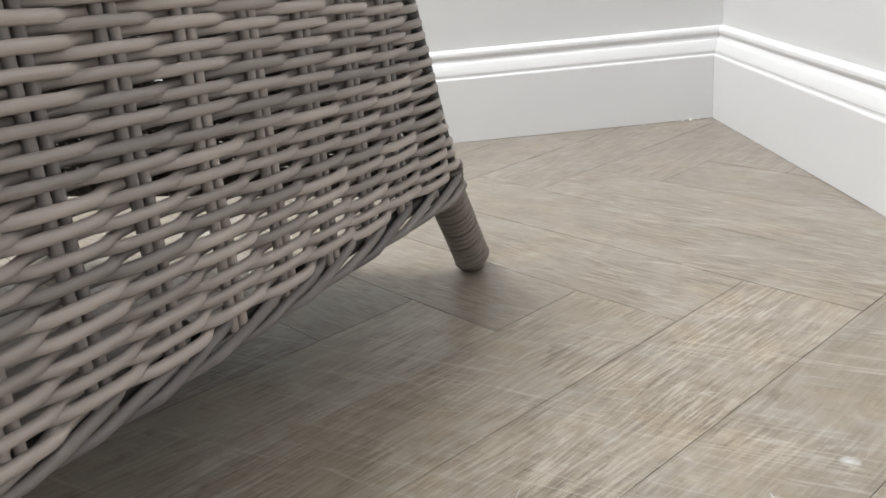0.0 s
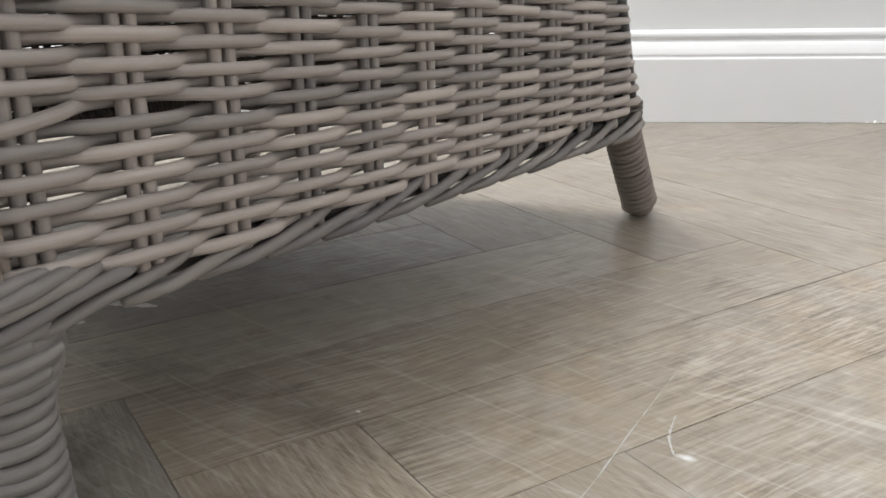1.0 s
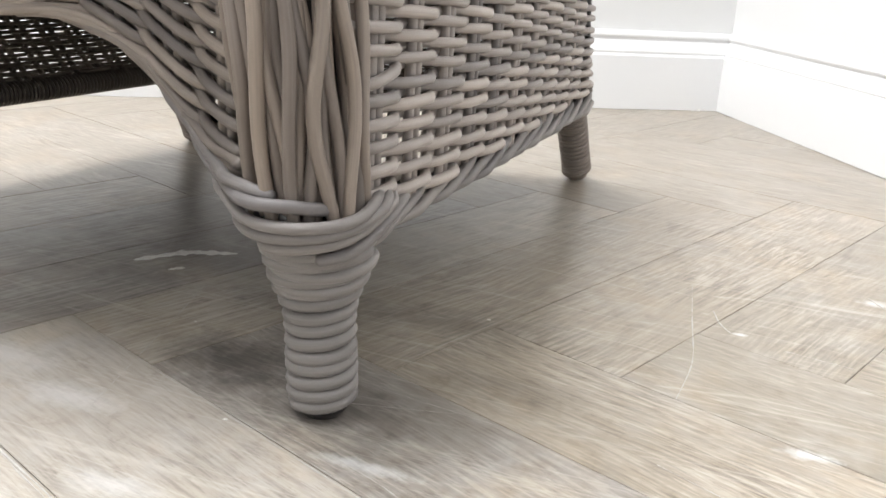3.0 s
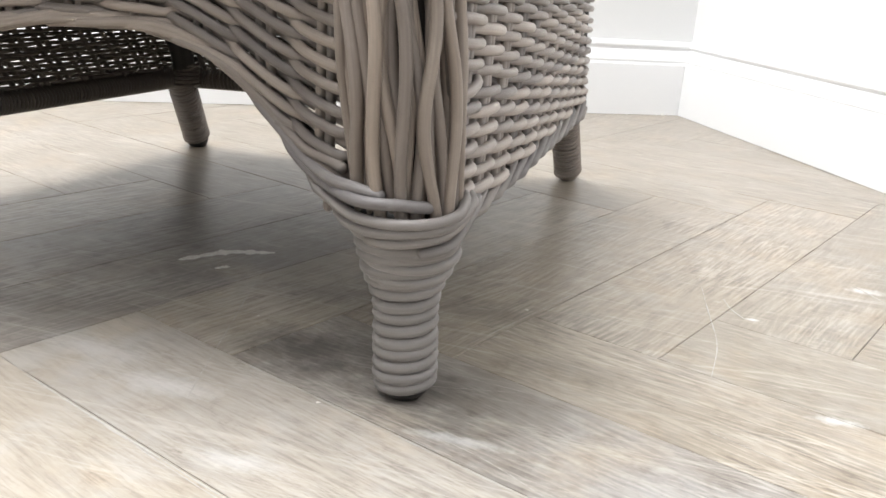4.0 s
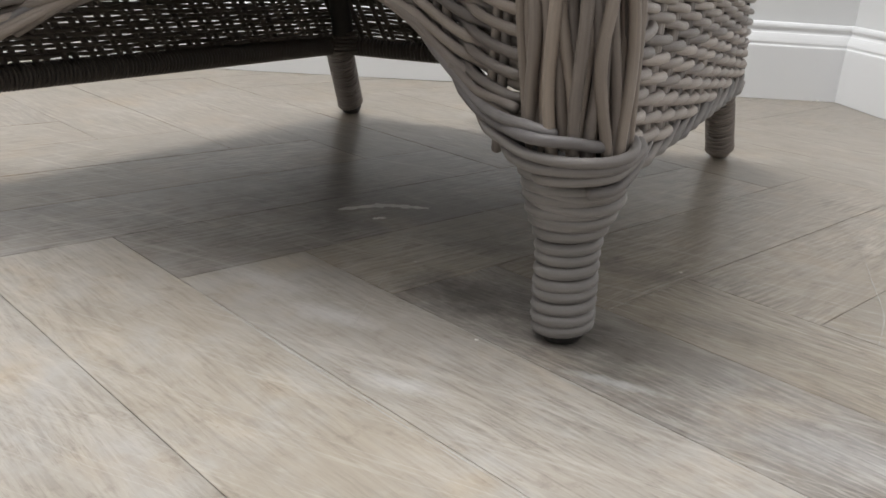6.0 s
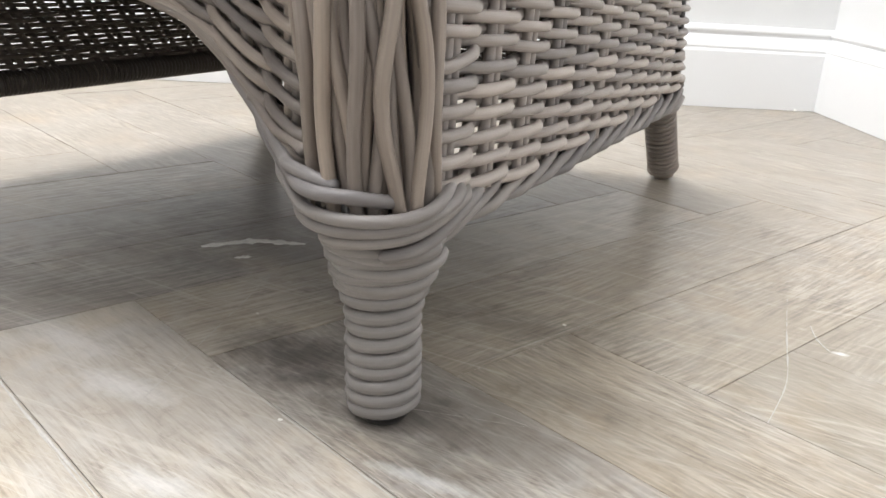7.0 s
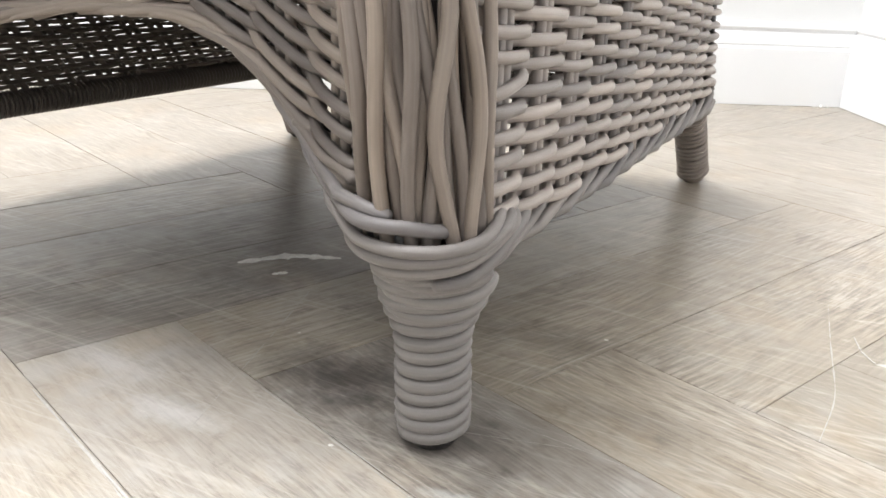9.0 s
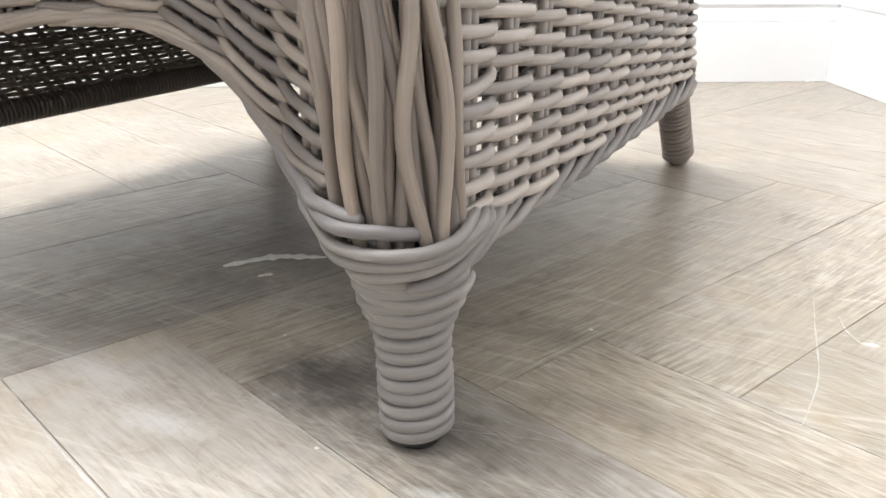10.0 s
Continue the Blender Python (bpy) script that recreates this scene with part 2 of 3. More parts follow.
def tube(points, radius, sides=8, flat=1.0):
    """A round strand along a line of points, with rounded ends; flat squeezes it across."""
    p = np.asarray(points, dtype=float)
    d = np.gradient(p, axis=0)
    d /= np.linalg.norm(d, axis=1)[:, None]
    r = np.broadcast_to(np.asarray(radius, dtype=float), (len(p),)).copy()
    # rounded ends
    r0, r1 = r[0], r[-1]
    p = np.vstack([p[0] - d[0] * r0 * 0.75, p[0] - d[0] * r0 * 0.45, p, p[-1] + d[-1] * r1 * 0.45, p[-1] + d[-1] * r1 * 0.75])
    r = np.concatenate([[r0 * 0.35, r0 * 0.8], r, [r1 * 0.8, r1 * 0.35]])
    d = np.vstack([d[0], d[0], d, d[-1], d[-1]])
    side = np.cross(d[0], (0.0, 0.0, 1.0))
    if np.linalg.norm(side) < 1e-3:
        side = np.array((1.0, 0.0, 0.0))
    sides_list = []
    for k in range(len(p)):
        side = side - d[k] * (side @ d[k])
        side = side / np.linalg.norm(side)
        sides_list.append(side)
    s = np.array(sides_list)
    up = np.cross(d, s)
    a = np.linspace(0, 2 * math.pi, sides, endpoint=False)
    ring = s[:, None, :] * (np.cos(a)[None, :, None] * r[:, None, None]) + up[:, None, :] * (np.sin(a)[None, :, None] * r[:, None, None] * flat)
    verts = (p[:, None, :] + ring).reshape(-1, 3)
    length = np.concatenate([[0], np.cumsum(np.linalg.norm(np.diff(p, axis=0), axis=1))])
    uvs = np.stack([np.repeat(length, sides), np.tile(a * 0.003, len(p))], axis=1)
    faces = []
    n = len(p)
    for k in range(n - 1):
        for j in range(sides):
            j2 = (j + 1) % sides
            faces.append((k * sides + j, k * sides + j2, (k + 1) * sides + j2, (k + 1) * sides + j))
    faces.append(tuple(range(sides - 1, -1, -1)))
    faces.append(tuple((n - 1) * sides + j for j in range(sides)))
    return verts, faces, uvs


def strand(name, points, radius, material, parent, label="", sides=8, flat=1.0):
    v, f, u = tube(points, radius, sides, flat)
    return mesh_object(name, v.tolist(), f, material, parent, label, u)


def turned(name, profile, material, parent, axis_base=(0, 0, 0), axis_top=(0, 0, 1), label="", steps=24):
    """A turned solid: profile of (radius, share of the way from base to top)."""
    base, top = Vector(axis_base), Vector(axis_top)
    way = top - base
    q = way.to_track_quat("Z", "Y").to_matrix()
    verts, faces = [], []
    for r, h in profile:
        for k in range(steps):
            a = 2 * math.pi * k / steps
            verts.append(base + way * h + q @ Vector((r * math.cos(a), r * math.sin(a), 0)))
    for i in range(len(profile) - 1):
        for k in range(steps):
            k2 = (k + 1) % steps
            faces.append((i * steps + k, i * steps + k2, (i + 1) * steps + k2, (i + 1) * steps + k))
    faces.append(tuple(range(steps - 1, -1, -1)))
    faces.append(tuple((len(profile) - 1) * steps + k for k in range(steps)))
    return mesh_object(name, verts, faces, material, parent, label)


def rounded_path(points, radius, step):
    """A line through plan points with rounded corners, sampled evenly. Returns points and the outward normals (to the right)."""
    pts = [np.array(p, dtype=float) for p in points]
    dense = [pts[0]]
    for a, b, c in zip(pts, pts[1:], pts[2:]):
        u, w = (a - b) / np.linalg.norm(a - b), (c - b) / np.linalg.norm(c - b)
        for s in np.linspace(0, 1, 9):
            dense.append((1 - s) ** 2 * (b + u * radius) + 2 * s * (1 - s) * b + s ** 2 * (b + w * radius))
    dense.append(pts[-1])
    dense = np.array(dense)
    run = np.concatenate([[0], np.cumsum(np.linalg.norm(np.diff(dense, axis=0), axis=1))])
    s = np.linspace(0, run[-1], max(3, int(run[-1] / step)))
    xy = np.stack([np.interp(s, run, dense[:, 0]), np.interp(s, run, dense[:, 1])], axis=1)
    d = np.gradient(xy, axis=0)
    d /= np.linalg.norm(d, axis=1)[:, None]
    return xy, np.stack([d[:, 1], -d[:, 0]], axis=1), s


def coil(points, radii, pitch, wire, turn_points=22, start=0.0, wobble=0.0):
    """A helix of wire wound round a line of points whose radius follows radii."""
    p = np.asarray(points, dtype=float)
    run = np.concatenate([[0], np.cumsum(np.linalg.norm(np.diff(p, axis=0), axis=1))])
    count = max(2, int(run[-1] / pitch * turn_points))
    s = np.linspace(0, run[-1], count)
    c = np.stack([np.interp(s, run, p[:, k]) for k in range(3)], axis=1)
    r = np.interp(s, run, radii)
    d = np.gradient(c, axis=0)
    d /= np.linalg.norm(d, axis=1)[:, None]
    ref = np.array((0.0, 1.0, 0.0)) if abs(d[0][2]) > 0.7 else np.array((0.0, 0.0, 1.0))
    u = ref - d * (d @ ref)[:, None]
    u /= np.linalg.norm(u, axis=1)[:, None]
    w = np.cross(d, u)
    a = start + 2 * math.pi * s / pitch
    lift = wobble * np.sin(a * 0.37) + wobble * 0.6 * np.sin(a * 0.113 + 1.0)
    return c + u * (np.cos(a) * r)[:, None] + w * (np.sin(a) * r)[:, None] + d * lift[:, None]


# ---- the room ----
def box(name, corners, z0, z1, material, kind="structure", parent=None):
    """A wall or slab from four plan corners."""
    verts = [(c.x, c.y, z) for z in (z0, z1) for c in corners]
    faces = [(3, 2, 1, 0), (4, 5, 6, 7)] + [(k, (k + 1) % 4, 4 + (k + 1) % 4, 4 + k) for k in range(4)]
    ob = mesh_object(name, verts, faces, material, parent, smooth=False)
    bm = bmesh.new()
    bm.from_mesh(ob.data)
    bmesh.ops.recalc_face_normals(bm, faces=bm.faces)
    bm.to_mesh(ob.data)
    bm.free()
    if kind:
        tagged(ob, kind=kind)
    return ob


T = THICK
tagged(box("wall_north", [room(-T, -T), room(-T, 0), room(WIDE + T, 0), room(WIDE + T, -T)], 0, TALL, WALL), "plain grey-white painted wall above white skirting", "wall")


def wall_with_window(name, along, inward, length, a0, a1, z0, z1, base):
    """A wall with one opening: along runs the inner face, base is its start. Returns the wall."""
    verts, faces = [], []
    cuts_a, cuts_z = (0.0, a0, a1, length), (0.0, z0, z1, TALL)
    bm = bmesh.new()
    for ia in range(3):
        for iz in range(3):
            if ia == 1 and iz == 1:
                continue
            lo, hi = cuts_a[ia], cuts_a[ia + 1]
            ring = []
            for d in (0.0, -THICK):
                for a, z in ((lo, cuts_z[iz]), (hi, cuts_z[iz]), (hi, cuts_z[iz + 1]), (lo, cuts_z[iz + 1])):
                    q = base + along * a + inward * d
                    ring.append(bm.verts.new((q.x, q.y, z)))
            for f in ((0, 1, 2, 3), (7, 6, 5, 4), (0, 4, 5, 1), (1, 5, 6, 2), (2, 6, 7, 3), (3, 7, 4, 0)):
                bm.faces.new([ring[k] for k in f])
    bmesh.ops.remove_doubles(bm, verts=bm.verts, dist=0.0005)
    inner = [f for f in bm.faces if all(len(e.link_faces) > 2 for e in f.edges)]
    bmesh.ops.delete(bm, geom=inner, context="FACES")
    bmesh.ops.recalc_face_normals(bm, faces=bm.faces)
    me = bpy.data.meshes.new(name)
    bm.to_mesh(me)
    bm.free()
    me.materials.append(WALL)
    return tagged(new(name, me), "plain grey-white painted wall with an unseen added window", "wall", kind="structure")


def window(name, along, inward, centre, wide, high):
    """A white window, unseen and added round a fill light: frame of four bars and a mullion."""
    holder = None
    bars = [(-wide / 2 + 0.025, 0, 0.05, high), (wide / 2 - 0.025, 0, 0.05, high), (0, 0, 0.045, high - 0.1),
            (0, -high / 2 + 0.025, wide - 0.1, 0.05), (0, high / 2 - 0.025, wide - 0.1, 0.05)]
    for k, (a, z, w, h) in enumerate(bars):
        bm = bmesh.new()
        bmesh.ops.create_cube(bm, size=1.0)
        for v in bm.verts:
            q = centre + along * (a + v.co.x * w) + inward * (v.co.y * 0.06 - 0.09) + Vector((0, 0, z + v.co.z * h))
            v.co = q
        bmesh.ops.recalc_face_normals(bm, faces=bm.faces)
        bmesh.ops.bevel(bm, geom=bm.edges[:], offset=0.004, segments=1, affect="EDGES")
        me = bpy.data.meshes.new("window_frame")
        bm.to_mesh(me)
        bm.free()
        me.materials.append(TRIM)
        ob = new(name if holder is None else "window_frame", me)
        if holder is None:
            holder = tagged(ob, "unseen white window frame with a central mullion, added round a fill light", "window", kind="structure")
        else:
            ob.parent = holder


# openings and windows added where the two fill lights stand
SOUTH_AT, EAST_AT = 0.75, 2.30
wall_with_window("wall_south", -E1, -E2, WIDE + THICK, SOUTH_AT - 0.62, SOUTH_AT + 0.62, 0.68, 2.02, room(0, DEEP))
wall_with_window("wall_east", E2, -E1, DEEP + THICK, EAST_AT - 0.57, EAST_AT + 0.57, 0.68, 1.92, room(0, 0))
window("window_1", -E1, -E2, room(SOUTH_AT, DEEP, 1.35), 1.24, 1.34)
window("window_2", E2, -E1, room(0, EAST_AT, 1.30), 1.14, 1.24)
tagged(box("wall_west", [room(WIDE, 0), room(WIDE + T, 0), room(WIDE + T, DEEP), room(WIDE, DEEP)], 0, TALL, WALL), "plain grey-white painted wall", "wall")
tagged(box("ceiling", [room(-T, -T), room(WIDE + T, -T), room(WIDE + T, DEEP + T), room(-T, DEEP + T)], TALL, TALL + 0.1, CEILING), "plain white painted ceiling", "ceiling")
floor = tagged(box("floor", [room(-T, -T), room(WIDE + T, -T), room(WIDE + T, DEEP + T), room(-T, DEEP + T)], -0.08, -0.006, JOINT),
               "worn limed oak herringbone parquet floor", "floor")

PROFILE = [(0.018, 0.0005), (0.018, 0.0885), (0.0174, 0.0902), (0.0152, 0.0912), (0.0150, 0.0935), (0.0156, 0.0955), (0.0150, 0.0985), (0.0136, 0.1030),
           (0.0118, 0.1075), (0.0104, 0.1100), (0.0078, 0.1112), (0.0064, 0.1140), (0.0066, 0.1165), (0.0082, 0.1180), (0.0090, 0.1205), (0.0086, 0.1240),
           (0.0068, 0.1268), (0.0035, 0.1282), (0.0, 0.1284)]


def skirting(name, start, end, inward):
    """A moulded skirting board from start to end, its mitred ends cut at 45 degrees."""
    way = (end - start).normalized()
    verts, faces = [], []
    for corner, sign in ((start, 1), (end, -1)):
        for d, z in PROFILE + [(0.0, 0.0005)]:
            q = corner + inward * d + way * sign * d
            verts.append((q.x, q.y, z))
    n = len(PROFILE) + 1
    for k in range(n):
        faces.append((k, (k + 1) % n, n + (k + 1) % n, n + k))
    faces += [tuple(range(n - 1, -1, -1)), tuple(range(n, 2 * n))]
    ob = mesh_object(name, verts, faces, TRIM, smooth=False)
    bm = bmesh.new()
    bm.from_mesh(ob.data)
    bmesh.ops.recalc_face_normals(bm, faces=bm.faces)
    bm.to_mesh(ob.data)
    bm.free()
    return tagged(ob, "white gloss moulded skirting board along the wall", "skirting", kind="structure")


GAP = 0.0006
skirting("baseboard_north", room(WIDE - GAP, GAP / 2), room(GAP, GAP / 2), E2)
skirting("baseboard_east", room(GAP / 2, GAP), room(GAP / 2, DEEP - GAP), -E1)
skirting("baseboard_south", room(GAP, DEEP - GAP / 2), room(WIDE - GAP, DEEP - GAP / 2), -E2)
skirting("baseboard_west", room(WIDE - GAP / 2, DEEP - GAP), room(WIDE - GAP / 2, GAP), E1)

# ceiling lights: square flush lamps, out of view, added over the area lamps
for lamp_a, lamp_b, wide, watts in LAMPS:
    lamp_body = box("ceiling_light", [room(lamp_a + a * wide, lamp_b + b * wide) for a, b in ((-0.53, -0.53), (0.53, -0.53), (0.53, 0.53), (-0.53, 0.53))], TALL - 0.03, TALL, TRIM, kind="")
    tagged(lamp_body, "square white flush ceiling lamp, unseen, added to carry the light", "ceiling light", group="ceiling lamps")

# crumbs of filler where the skirting boards meet
for k, (a, b, size) in enumerate([(0.040, 0.022, 0.0035), (0.052, 0.024, 0.0045), (0.063, 0.022, 0.0028), (0.120, 0.023, 0.0022)]):
    rng = random.Random(90 + k)
    bm = bmesh.new()
    bmesh.ops.create_icosphere(bm, subdivisions=2, radius=size)
    for v in bm.verts:
        v.co *= 0.75 + 0.5 * noise.noise(v.co * 400 + Vector((k, 0, 0)))
        v.co.z *= 0.6
    bm.transform(Matrix.Translation(room(a, b, size * 0.42)))
    me = bpy.data.meshes.new("filler_crumb")
    bm.to_mesh(me)
    bm.free()
    me.materials.append(PAINT_SPILL)
    tagged(new("filler_crumb", me), "crumb of white filler on the floor by the skirting", "crumb", group="filler crumbs in the corner")

# ---- the armchair ----
SHELL_TOP = 0.34
PITCH = 0.00585
WEAVER_R = 0.0032
chair = new("wicker_armchair")
tagged(chair, "grey-brown woven rattan armchair on wrapped legs, standing on parquet", "armchair")
FRONT_LEFT = Vector((-0.50, -0.058, 0))


def arch(x):
    """Height of the lower edge of the front apron."""
    if x > -0.19:
        return 0.192 - 4.08 * (x + 0.19) ** 2
    return 0.192 - 1.45 * max(0.0, -x - 0.22) ** 2


def apron_y(x):
    """The apron is set back between the posts."""
    d = max(0.0, min(-0.035 - x, x + 0.465))
    return -0.012 + 0.1116 * (x + 0.035) + 0.08 * (1 - math.exp(-d / 0.1))


def shell_corners(z):
    lean = 0.33 * (z - 0.105)
    return [(0.0225, -0.012), (0.0140, 0.566 - lean), (-0.452, 0.480 - lean), (-0.518, -0.045)]


def row_noise(seed, s, size):
    return size * (np.sin(s * 23 + seed * 1.7) * 0.6 + np.sin(s * 61 + seed * 2.9) * 0.4)


xy, out, s_run = rounded_path(shell_corners(0.10), 0.022, 0.012)
back = s_run > 0.593
line = np.column_stack([xy[back], np.linspace(0.0930, 0.0865, back.sum())])
core = strand("woven_shell", line, 0.0088, INNER_WICKER, chair, "rattan sides and back, woven on paired stakes, darker at the back and far side", 10)
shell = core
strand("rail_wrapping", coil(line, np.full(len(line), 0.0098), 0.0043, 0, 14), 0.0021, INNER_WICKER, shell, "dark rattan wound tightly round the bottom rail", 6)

STAKE_STEP, STAKE_START, STAKE_BACK = 0.0495, 0.026, 0.029


def stake_count(s):
    """How many stakes lie before s: wide apart on the side, closer along the back and the far side."""
    turn = STAKE_START + 11 * STAKE_STEP
    return np.where(s < turn, (s - STAKE_START) / STAKE_STEP, 11 + (s - turn) / STAKE_BACK)


row = -2
while 0.1235 + PITCH * row < SHELL_TOP:
    z = 0.1235 + PITCH * row
    xy, out, s = rounded_path(shell_corners(z), 0.024, 0.0048)
    x = math.pi * (stake_count(s) + row % 2)
    wave = np.tanh(1.9 * np.cos(x)) / math.tanh(1.9) * np.where(s < 0.60, 0.0046, 0.0021) - 0.010 * np.clip(1 - s / 0.016, 0, 1)
    rng = np.random.RandomState(row + 40)
    dz = row_noise(row, s, 0.0007) + rng.uniform(-0.0004, 0.0004) + 0.0007 * np.cos(x + 1.2)
    if row == 10:
        # a weaver that climbs from the post over the first stakes
        dz = dz + np.interp(s, (0.0, 0.020, 0.050, 0.085, 0.12), (-0.0055, -0.0020, 0.0035, 0.0025, 0.0))
    sink = -(z - 0.114) * 0.11 * np.clip(s / 0.46, 0, 1) - 0.002 * np.clip(s / 0.2, 0, 1)
    pts = np.column_stack([xy + out * wave[:, None], z + dz + sink])
    cut = int(np.searchsorted(s, 0.632))
    strand("weaver", pts[:cut], WEAVER_R + rng.uniform(-0.0002, 0.0002), WICKER, shell, sides=9)
    row += 1

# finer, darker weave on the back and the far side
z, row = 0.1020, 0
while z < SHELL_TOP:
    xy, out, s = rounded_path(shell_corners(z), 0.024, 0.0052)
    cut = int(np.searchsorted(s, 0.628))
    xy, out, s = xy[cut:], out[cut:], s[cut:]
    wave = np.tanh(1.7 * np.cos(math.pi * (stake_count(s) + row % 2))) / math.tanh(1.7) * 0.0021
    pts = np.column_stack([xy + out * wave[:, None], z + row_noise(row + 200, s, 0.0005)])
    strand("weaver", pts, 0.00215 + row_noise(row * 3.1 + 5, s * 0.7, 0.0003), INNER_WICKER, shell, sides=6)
    z += 0.0043
    row += 1

low, _, s_low = rounded_path(shell_corners(0.10), 0.024, 0.004)
high, out_high, s_high = rounded_path(shell_corners(SHELL_TOP + 0.01), 0.024, 0.004)
for k in range(0, 60):
    s0 = STAKE_START + min(k, 11) * STAKE_STEP + max(0, k - 11) * STAKE_BACK
    if s0 > s_low[-1] - 0.02:
        break
    for ds in (-0.0042, 0.0038) if s0 < 0.6 else (-0.0056, 0.0052):
        share = (s0 + ds) / s_low[-1]
        a = np.array([np.interp(share * s_low[-1], s_low, low[:, j]) for j in (0, 1)])
        b = np.array([np.interp(s0 + ds, s_high, high[:, j]) for j in (0, 1)])
        pts = [(*(a + (b - a) * h), 0.107 + (SHELL_TOP - 0.102) * h - 0.008 * (1 - h) * min(1, s0 / 0.55)) for h in np.linspace(0, 1, 8)]
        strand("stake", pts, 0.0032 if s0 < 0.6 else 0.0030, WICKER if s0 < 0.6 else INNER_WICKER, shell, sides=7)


def wrapped_leg(name, base, top, radii, pitch, wire, seed, wood=COIL_WICKER, foot=0.016, plug=1.0):
    """A leg: a pole wound with one strand, on a rubber foot; a small plug makes it read as a gap."""
    base, top = Vector(base), Vector(top)
    way = (top - base).normalized()
    h = np.linspace(0, 1, 30)
    pts = np.array([tuple(base + (top - base) * k) for k in h])
    r = np.array([radii(k) for k in h])
    low = int(np.ceil((foot - 0.0025) / (top - base).length * 29))
    leg = strand(name, pts[low:-1], r[low:-1] - 0.6 * wire, wood, chair, sides=16)
    strand("wrapping", coil(pts[low:], r[low:] - wire * 0.35, pitch, wire, 26, seed, wire * 0.16), wire, wood, leg, "grey rattan strand wound round the leg", 8)
    wide = plug * r[low] / 0.019
    turned("rubber_foot", [(0.0095 * wide, 0.0), (0.0125 * wide, 0.12), (0.0158 * wide, 0.5), (0.0172 * wide, 0.8), (0.016 * wide, 1.0)], RUBBER, leg, base, base + way * foot, "black rubber foot; where narrowed, a plug standing in for a dark gap")
    return leg


def front_radii(h):
    # straight foot, slim waist, shoulder that flares quickly under the border
    return float(np.interp(h * 0.114, (0.0, 0.008, 0.014, 0.045, 0.057, 0.065, 0.071, 0.078, 0.088, 0.098, 0.107, 0.114),
                           (0.0145, 0.0158, 0.0168, 0.0168, 0.0165, 0.0178, 0.0203, 0.0228, 0.0256, 0.0273, 0.0300, 0.0318)))


def rear_radii(h):
    return 0.0149 + 0.0008 * h + 0.0012 * max(0.0, 1 - h / 0.2)


near_leg = wrapped_leg("front_leg", (0.0030, 0.002, 0), (-0.0015, 0.0005, 0.114), front_radii, 0.0074, 0.0042, 1.6, foot=0.0085)
wrapped_leg("front_leg", tuple(FRONT_LEFT), tuple(FRONT_LEFT + Vector((0.002, 0.0, 0.114))), front_radii, 0.0074, 0.0042, 1.4, foot=0.0085)
# this leg has no rubber foot: its narrow black plug imitates a shaded gap
wrapped_leg("rear_leg", (0.001, 0.606, 0), (-0.008, 0.566, 0.096), rear_radii, 0.0050, 0.0026, 0.9, POST_WICKER, 0.011, 0.72)
wrapped_leg("rear_leg", (-0.456, 0.526, 0), (-0.449, 0.474, 0.094), rear_radii, 0.0047, 0.0024, 2.0, POST_WICKER)


# loose turns over the shoulder of the leg, their ends tucked in at the side
for z0, turn0, turn1, swell in ((0.0885, -150, 30, 0.0022), (0.0800, -130, 20, 0.0006), (0.0960, -170, 0, 0.0008)):
    aa = np.radians(np.linspace(turn0, turn1, 40))
    far = -0.0012 + np.interp(z0, (0.07, 0.088, 0.098, 0.107), (0.0205, 0.0256, 0.0273, 0.0300)) + swell * np.linspace(-0.6, 1, 40)
    pts = np.column_stack([0.0005 + far * np.cos(aa), 0.0012 + far * np.sin(aa), z0 + 0.0016 * np.sin(aa * 1.3) + np.linspace(-0.001, 0.001, 40)])
    strand("loose_turn", pts, 0.0036, COIL_WICKER, near_leg, sides=9)


def corner_post(centre, lean, start, stop, count, seed):
    """A round corner post covered with upright strands that cross over one another."""
    rng = np.random.RandomState(seed)
    h = np.linspace(0, 1, 30)
    zz = 0.118 + (SHELL_TOP + 0.01 - 0.118) * h
    cx = centre[0] + lean * (zz - 0.15)
    cy = np.full(len(zz), centre[1])
    rad = 0.0285 + 0.0033 * np.clip((zz - 0.115) / 0.08, 0, 1)
    post = strand("corner_post", np.column_stack([cx, cy, zz]), rad - 0.0125, POLE, chair, "rattan corner post covered with upright strands", 20)
    for layer in (0, 1):
        for k in range(count):
            a0 = start + (stop - start) * (k + 0.5 * layer) / (count - 1)
            over = 1 if k % 2 else -1
            meet = 0.160 + 0.03 * (k // 2 % 2) + rng.uniform(-0.014, 0.014)
            beat = over * np.sin((zz - meet) * rng.uniform(40, 56))
            a = a0 + (rng.uniform(0.10, 0.17), rng.uniform(0.08, 0.16))[layer] * beat + rng.uniform(-0.015, 0.015)
            r = rad - (0.0034, 0.0085)[layer] + (0.0022, 0.0010)[layer] * over * np.cos((zz - meet) * 16)
            pts = np.column_stack([cx + np.cos(a) * r, cy + np.sin(a) * r, zz])
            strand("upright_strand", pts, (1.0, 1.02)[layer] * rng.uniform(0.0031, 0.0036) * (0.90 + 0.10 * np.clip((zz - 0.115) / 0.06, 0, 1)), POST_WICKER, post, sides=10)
    return post


